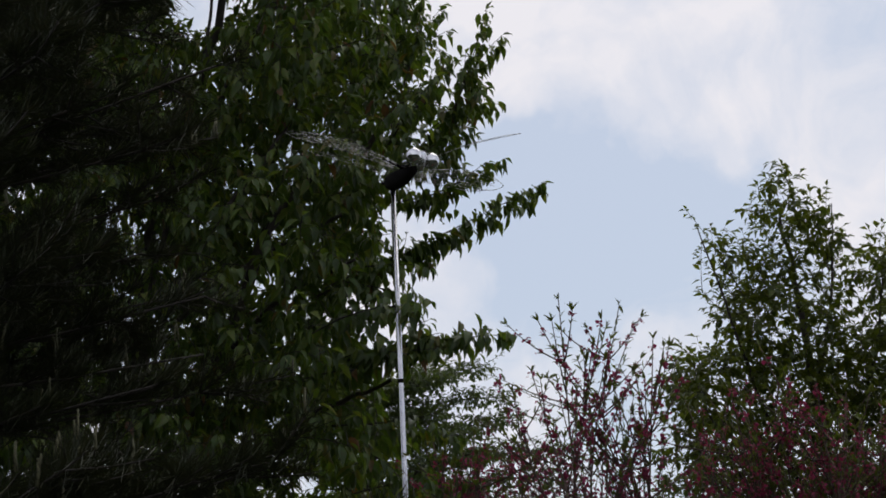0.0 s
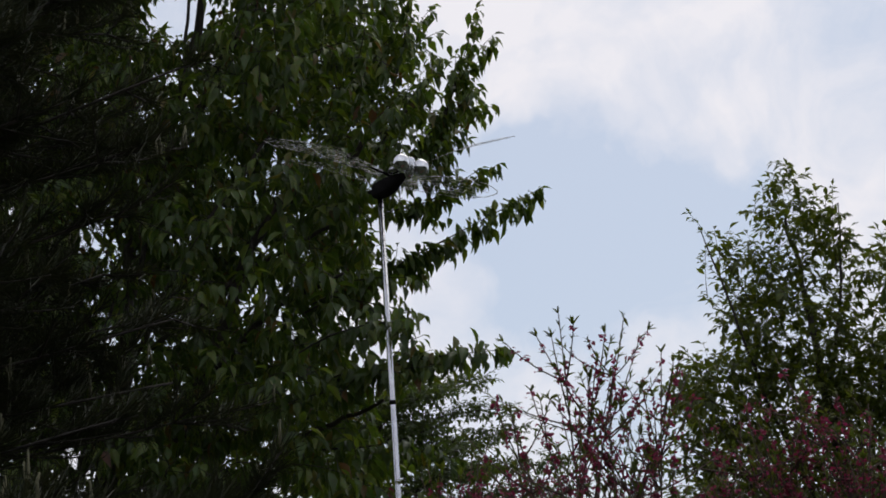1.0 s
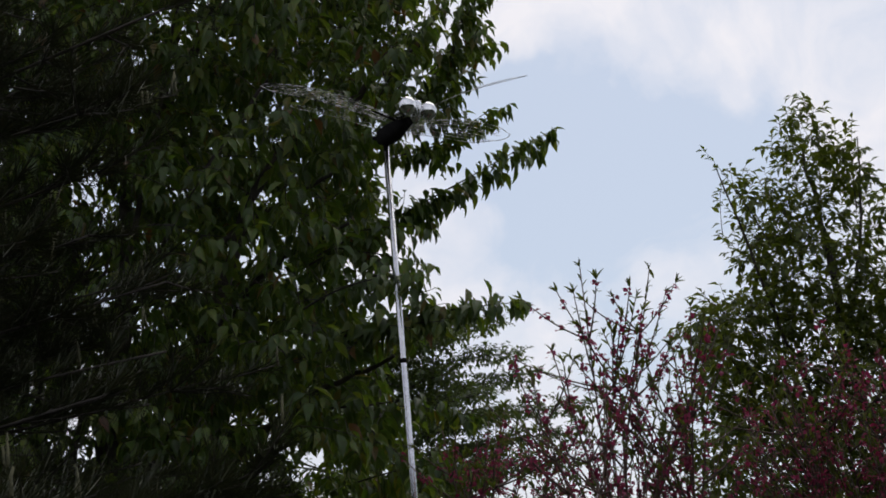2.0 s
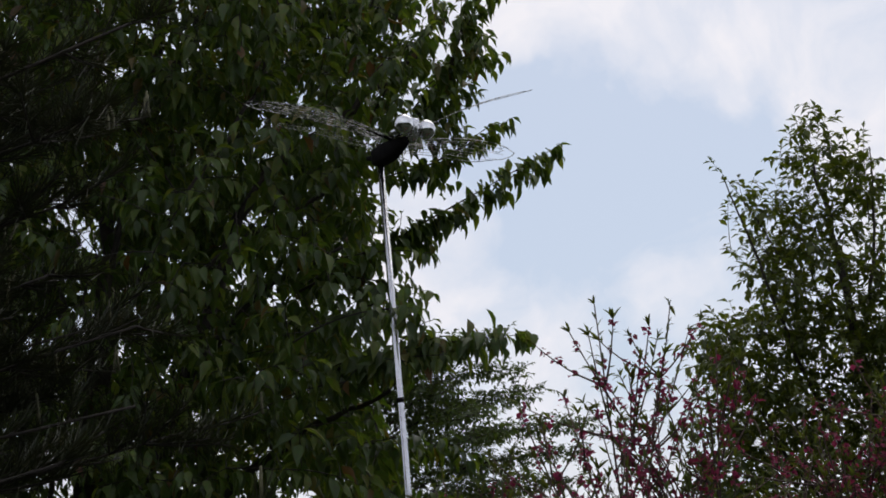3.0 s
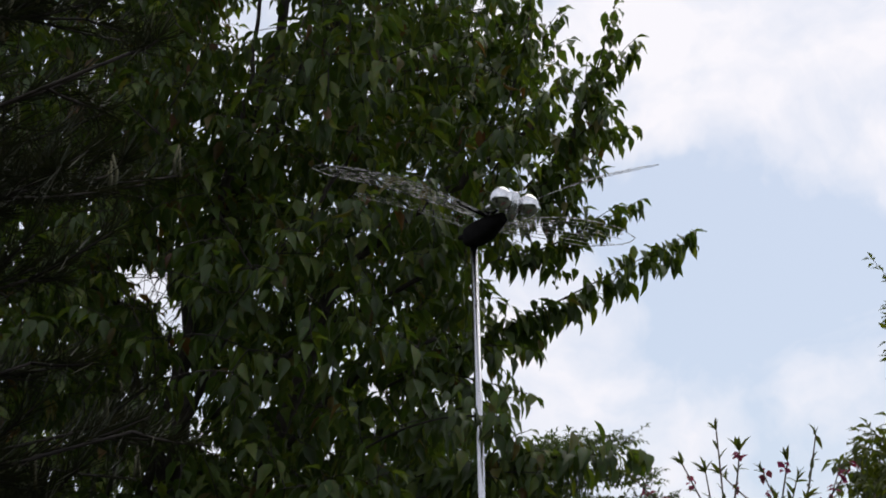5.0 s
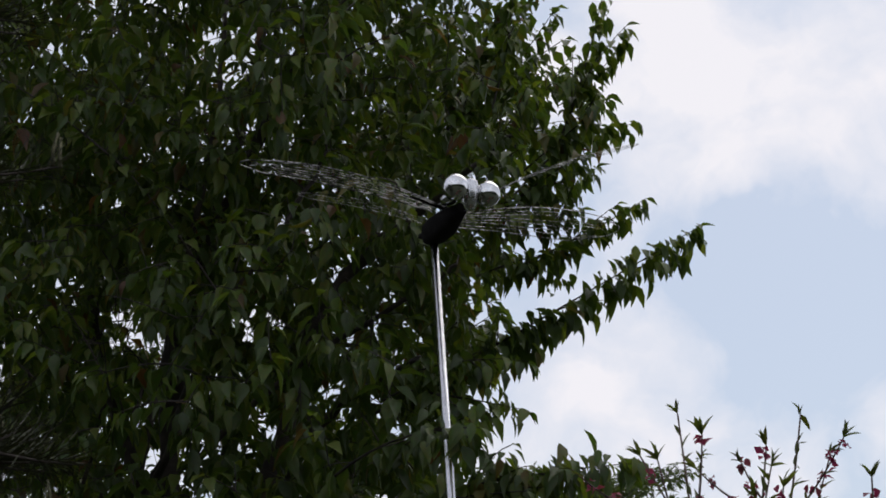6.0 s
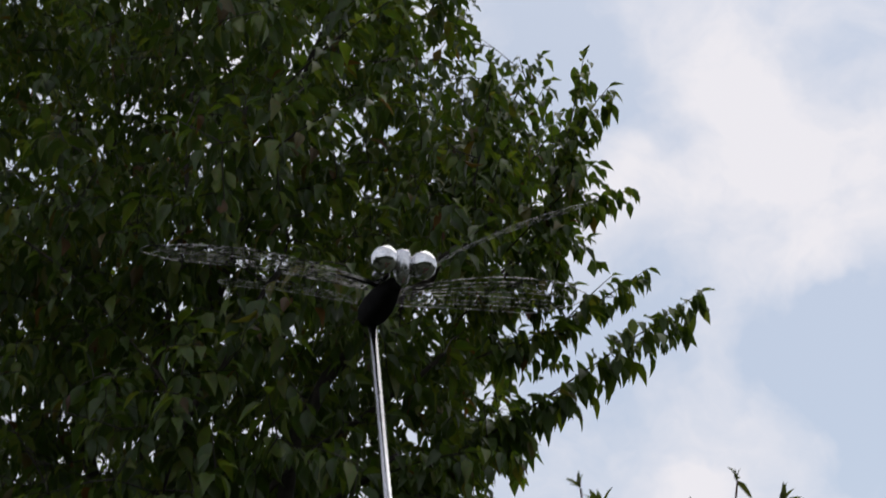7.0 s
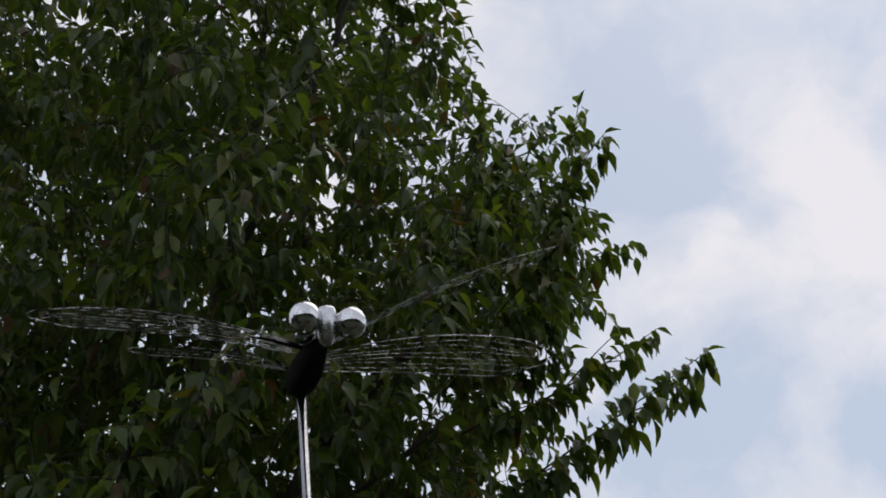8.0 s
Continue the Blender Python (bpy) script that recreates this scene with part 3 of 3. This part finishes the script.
        # a break in the crown that lets the sky through
        if ((p.x + 0.19 * p.y) / 0.20) ** 2 + ((p.z - 1.65 - 0.525 * p.y) / 0.15) ** 2 < 1:
            continue
        count += 1
        _, lv = c.spray(p, 0.08, 0.022, 0.084, 0.85, 0.4, 0.3, 0.005, None, 0.42)
        c.leaves += lv
    for k in range(330):
        p = Vector((-0.32 + rng.gauss(0, 0.17), 7.1 + rng.gauss(0, 0.2), 4.9 + rng.gauss(0, 0.17)))
        _, lv = c.spray(p, 0.08, 0.022, 0.084, 0.85, 0.4, 0.3, 0.005, None, 0.42)
        c.leaves += lv
    for k in range(130):
        p = Vector((-2.45, 6.90, 5.73)) + shake(rng, 0.13)
        _, lv = c.spray(p, 0.08, 0.022, 0.084, 0.85, 0.4, 0.3, 0.005, None, 0.42)
        c.leaves += lv
    tagged(attach("twigwork", c.twigs.mesh("twigwork"), M_BARK, tree), kind="stuff")
    # the leaves of the long sprays one by one
    set_leaves(tree, CHERRY, M_LEAF_ONE, singles[:300])
    rest = c.leaves + singles[300:]
    rest = [q for q in rest if not in_break(q[0])]
    front = [q for q in rest if q[0].y < 6.4]
    behind = [q for q in rest if q[0].y >= 6.4]
    tagged(attach("crown", leaf_mesh("crown", CHERRY_LITE, front), M_LEAF, tree), kind="stuff")
    tagged(attach("inner_crown", leaf_mesh("inner_crown", KITE, behind), M_LEAF, tree), kind="stuff")


build_cherry()


# ---- small-leaved tree beyond ----
def build_hornbeam():
    tree = thing("hornbeam_tree", (3.0, 9.9, lift(3, 9.9)), "slender small-leaved green tree with an uneven open top", "tree")
    c = Crown(23)
    c.limb(tree, "trunk", [(3.0, 9.9, 0.4), (3.0, 9.9, 1.8), (2.9, 9.9, 3.2), (2.85, 9.9, 4.3), (2.82, 9.9, 4.8)], 0.06, 0.006, M_BARK, label="thin dark trunk")
    for pts in (
        [(3.0, 9.9, 1.8), (2.5, 9.7, 2.9), (2.2, 9.5, 3.9), (2.02, 9.4, 4.5)],
        [(2.95, 9.9, 2.6), (3.4, 9.9, 3.5), (3.6, 9.9, 4.4)],
        [(2.9, 9.9, 3.2), (3.1, 9.8, 4.0), (3.2, 9.8, 4.75)],
        [(3.0, 9.9, 1.6), (2.3, 9.6, 2.4), (1.9, 9.4, 3.2)],
        [(3.0, 9.9, 1.8), (3.7, 9.9, 2.6), (4.2, 9.9, 3.6), (4.3, 9.9, 4.3)],
        [(3.0, 9.9, 1.4), (3.9, 9.8, 1.9), (4.7, 9.8, 2.7)],
    ):
        c.limb(tree, "limb", pts, 0.02, 0.004, M_BARK)
    rng = c.rng
    left = [(1.3, 1.75), (2.6, 1.65), (3.2, 1.78), (3.55, 1.72), (3.7, 2.28), (4.0, 2.2), (4.3, 2.2), (4.6, 2.2), (4.62, 2.4), (4.85, 2.52), (4.99, 2.68)]
    right = [(1.3, 5.2), (3.0, 5.0), (4.3, 4.5), (4.55, 3.65), (4.68, 3.3), (4.85, 2.98), (4.99, 2.78)]
    count, tries = 0, 0
    while count < 6300 and tries < 200000:
        tries += 1
        p = Vector((rng.uniform(1.6, 4.5), rng.uniform(9.1, 10.7), rng.uniform(2.0, 5.2)))
        if not interp(p.z, left) < p.x < interp(p.z, right) or noise.noise(p * 2.3) < -0.08:
            continue
        if abs(p.y - 9.8) > 0.25 + 0.35 * (5.2 - p.z):
            continue
        count += 1
        _, lv = c.spray(p, 0.03, 0.030, 0.080, 0.35, 0.6, 0.2, 0.004, None, 0.34)
        c.leaves += lv
    count = 0
    while count < 1200:
        p = Vector((rng.uniform(1.9, 4.4), rng.uniform(9.2, 10.3), rng.uniform(2.0, 3.6)))
        if not interp(p.z, left) < p.x < interp(p.z, right):
            continue
        count += 1
        _, lv = c.spray(p, 0.03, 0.030, 0.080, 0.35, 0.6, 0.2, 0.004, None, 0.34)
        c.leaves += lv
    for tip, start in (((1.95, 9.38, 4.62), (2.35, 9.5, 3.9)), ((2.73, 9.9, 5.05), (2.80, 9.9, 4.5)), ((1.72, 9.4, 3.56), (2.3, 9.5, 3.3)), ((3.2, 9.85, 4.92), (3.1, 9.8, 4.2)), ((3.62, 9.9, 4.6), (3.45, 9.9, 3.9)), ((2.0, 9.4, 4.25), (2.4, 9.5, 3.7))):
        _, lv = c.spray(tip, 0.05, 0.026, 0.066, 0.3, 0.6, 0.1, 0.006, start)
        c.leaves += lv
    tagged(attach("twigwork", c.twigs.mesh("twigwork"), M_BARK, tree), kind="stuff")
    tagged(attach("crown", leaf_mesh("crown", KITE, c.leaves), M_FAR, tree), kind="stuff")


build_hornbeam()


# ---- feathery tree in the distance ----
def build_feathery():
    tree = thing("feathery_tree", (-0.9, 12.2, lift(0, 12)), "distant tree with flat tiers of fine foliage", "tree")
    c = Crown(31)
    c.limb(tree, "trunk", [(-0.9, 12.2, 0.4), (-0.85, 12.2, 2.0), (-0.7, 12.2, 3.4), (-0.5, 12.2, 4.0)], 0.10, 0.02, M_BARK, label="dark trunk")
    rng = c.rng
    for z, reach in ((2.3, 1.5), (2.7, 1.75), (3.0, 1.8), (3.25, 1.95), (3.5, 1.45), (3.75, 1.35), (3.95, 1.2)):
        for k in range(7):
            w = 2 * math.pi * (k + rng.uniform(-0.2, 0.2)) / 7
            if k == 0:
                w = 0.0
            r = reach * rng.uniform(0.8, 1.0) if k else reach
            a = Vector((-0.8, 12.2, z - 0.35))
            b = Vector((-0.8 + r * math.cos(w), 12.2 + r * 0.8 * math.sin(w), z + rng.uniform(-0.05, 0.1)))
            c.limb(tree, "limb", [a, a.lerp(b, 0.5) + UP * 0.12, b], 0.012, 0.003, M_BARK, 5)
            for q in range(330 if math.cos(w) > -0.3 else 15):
                u = rng.uniform(0.3, 1.0)
                p = a.lerp(b, u) + UP * (0.12 * math.sin(math.pi * u)) + Vector((rng.gauss(0, 0.12), rng.gauss(0, 0.14), rng.gauss(0, 0.04)))
                _, lv = c.spray(p, 0.03, 0.022, 0.058, 0.2, 0.7, 0.1, 0.0016, None, 0.25)
                c.leaves += lv
    tagged(attach("twigwork", c.twigs.mesh("twigwork"), M_BARK, tree), kind="stuff")
    tagged(attach("crown", leaf_mesh("crown", KITE, c.leaves), M_FINE, tree), kind="stuff")


build_feathery()


# ---- peach shrubs ----
def build_peach(seed, base, tips, dense, bloom, wide, label, singly=False):
    rng = random.Random(seed)
    shrub = thing("peach_shrub", base, label, "shrub", "peach shrubs")
    base = Vector(base)
    twigs, green, red = Tubes(), [], []
    for k, tip in enumerate(tips):
        tip = Vector(tip)
        fork = base + Vector((rng.uniform(-0.05, 0.05), rng.uniform(-0.05, 0.05), 0.5 + rng.uniform(-0.1, 0.2)))
        mid = fork.lerp(tip, 0.5) + Vector((rng.gauss(0, 0.1), rng.gauss(0, 0.1), 0.02))
        pts = smooth_line([base, fork, mid, tip], 7)
        stem = Tubes()
        stem.add(pts, 0.008, 0.0016, 6)
        attach("stem", stem.mesh("stem"), M_TWIG, shrub)
        shoots = [pts]
        for q in range(dense):
            i = rng.randrange(10, len(pts) - 2)
            h = (tip - pts[i]).length
            end = pts[i] + (tip - pts[i]).normalized() * (h * rng.uniform(0.3, 0.7)) + Vector((rng.gauss(0, wide), rng.gauss(0, wide), rng.uniform(-0.02, 0.06)))
            side = bezier(pts[i], pts[i].lerp(end, 0.4) + (end - tip) * 0.15, end, 6)
            twigs.add(side, 0.0030, 0.0012, 4)
            shoots.append(side)
        for line in shoots:
            total = sum((b - a).length for a, b in zip(line, line[1:]))
            for a, b in zip(line[len(line) // 3:], line[len(line) // 3 + 1:]):
                t = (b - a).normalized()
                for u in np.arange(0, 1, 0.022 / max((b - a).length, 0.02)):
                    p = a.lerp(b, float(u))
                    kind = rng.random()
                    if kind < 0.45:
                        for m in range(rng.randrange(1, 3)):
                            way = t * 0.8 + shake(rng, 0.55)
                            green.append((p, way, UP + shake(rng, 0.4), rng.uniform(0.016, 0.034)))
                    elif kind < 0.45 + bloom:
                        for m in range(rng.randrange(4, 9)):
                            red.append((p + shake(rng, 0.006), shake(rng, 1.0) + Vector((0, 0, -0.3)), UP + shake(rng, 0.5), rng.uniform(0.009, 0.018)))
            for m in range(5):
                way = (line[-1] - line[-2]).normalized() + shake(rng, 0.38)
                green.append((line[-1], way, UP + shake(rng, 0.4), rng.uniform(0.02, 0.038)))
    tagged(attach("twigwork", twigs.mesh("twigwork"), M_TWIG, shrub), kind="stuff")
    if singly:
        green.sort(key=lambda q: -q[0].z)
        set_leaves(shrub, LANCE, M_PEACH_ONE, green[:300])
        green = green[300:]
    tagged(attach("foliage", leaf_mesh("foliage", LANCE, green), M_PEACH, shrub), "narrow green leaves", kind="stuff")
    tagged(attach("blossom", leaf_mesh("blossom", PETAL, red), M_RED, shrub), "faded dark pink blossom", kind="stuff")
    return shrub


build_peach(5, (0.55, 4.10, lift(0, 4.1)), [(0.33, 3.98, 2.54), (0.40, 3.98, 2.605), (0.54, 4.05, 2.55), (0.61, 4.11, 2.61), (0.70, 4.05, 2.48), (0.30, 4.0, 2.38), (0.19, 4.0, 2.35), (0.47, 4.2, 2.45), (0.13, 4.1, 2.2), (0.25, 4.2, 2.2), (0.66, 4.2, 2.3), (0.78, 4.1, 2.42)], 15, 0.24, 0.10, "young peach shrub with narrow leaves and faded pink blossom", True)
TIPS = random.Random(8)
build_peach(6, (1.15, 4.35, lift(0, 4.3)), [(0.88 + 0.75 * k / 25 + TIPS.gauss(0, 0.02), 4.3 + TIPS.gauss(0, 0.12), 2.30 + TIPS.gauss(0, 0.06)) for k in range(26)], 12, 0.2, 0.12, "dense peach shrub with reddish leaves and dark blossom")
build_peach(7, (0.05, 4.55, lift(0, 4.5)), [(-0.05 + 0.45 * k / 11 + TIPS.gauss(0, 0.02), 4.5 + TIPS.gauss(0, 0.1), 2.22 + TIPS.gauss(0, 0.05)) for k in range(12)], 8, 0.3, 0.10, "low peach shrub with dark pink blossom")


# ---- pine at the path's edge ----
def build_pine():
    pine = thing("pine_tree", (-1.75, 3.3, lift(0, 3.3)), "dark pine with upright pale candles on its shoots", "tree")
    rng = random.Random(41)
    trunk = Tubes()
    trunk.add(smooth_line([(-1.75, 3.3, 0.3), (-1.75, 3.32, 2.0), (-1.72, 3.3, 4.5)], 6), 0.09, 0.03, 10)
    attach("trunk", trunk.mesh("trunk"), M_BARK, pine, "rough trunk")
    candles, shoots = Tubes(), Tubes()
    nv, nf = [], []

    def needle(p, way, size):
        way = Vector(way).normalized() * size
        s = way.cross(Vector((0.3, 0.5, 0.8))).normalized() * 0.0010
        k = len(nv)
        nv.extend([tuple(p - s), tuple(p + s), tuple(p + way * 0.6 + s), tuple(p + way), tuple(p + way * 0.6 - s)])
        nf.append((k, k + 1, k + 2, k + 3, k + 4))

    for k in range(74):
        z = rng.uniform(1.5, 2.5) if k % 5 < 2 else rng.uniform(2.5, 3.8)
        w = rng.uniform(-0.9, 0.9) if k < 64 else rng.uniform(1.2, 5.0)
        far = rng.uniform(0.7, 1.22) if z > 2.5 else rng.uniform(0.9, 1.55)
        a = Vector((-1.73, 3.3, z - 0.2))
        b = a + Vector((far * math.cos(w), far * 0.8 * math.sin(w), rng.uniform(0.05, 0.35)))
        line = smooth_line([a, a.lerp(b, 0.5) - UP * 0.04, b], 8)
        t = Tubes()
        t.add(line, 0.007, 0.003, 6)
        attach("branch", t.mesh("branch"), M_BARK, pine)
        for q in range(17):
            i = rng.randrange(4, len(line))
            o = line[i]
            end = o + Vector((rng.uniform(0.0, 0.2), rng.gauss(0, 0.12), rng.uniform(-0.02, 0.10)))
            if in_break(end) or in_break(o.lerp(end, 0.5)):
                continue
            shoot = bezier(o, o.lerp(end, 0.5) - UP * 0.01, end, 5)
            shoots.add(shoot, 0.0035, 0.002, 4)
            d = (end - o).normalized()
            for m in range(95):
                u = rng.uniform(0.1, 1.0)
                needle(o.lerp(end, u), d * 0.7 + shake(rng, 0.6) + UP * 0.15, rng.uniform(0.055, 0.095))
            if rng.random() < 0.16:
                for m in range(rng.randrange(1, 3)):
                    c0 = end + shake(rng, 0.006)
                    candles.add([c0, c0 + UP * 0.03 + shake(rng, 0.003), c0 + UP * rng.uniform(0.05, 0.08) + shake(rng, 0.006)], 0.0045, 0.0025, 5)
    tagged(attach("twigwork", shoots.mesh("twigwork"), M_BARK, pine), kind="stuff")
    tagged(attach("new_growth", candles.mesh("new_growth"), M_CANDLE, pine), "pale upright shoots", kind="stuff")
    tagged(attach("needles", raw_mesh("needles", nv, nf, False), M_NEEDLE, pine), "dark green needles", kind="stuff")


build_pine()
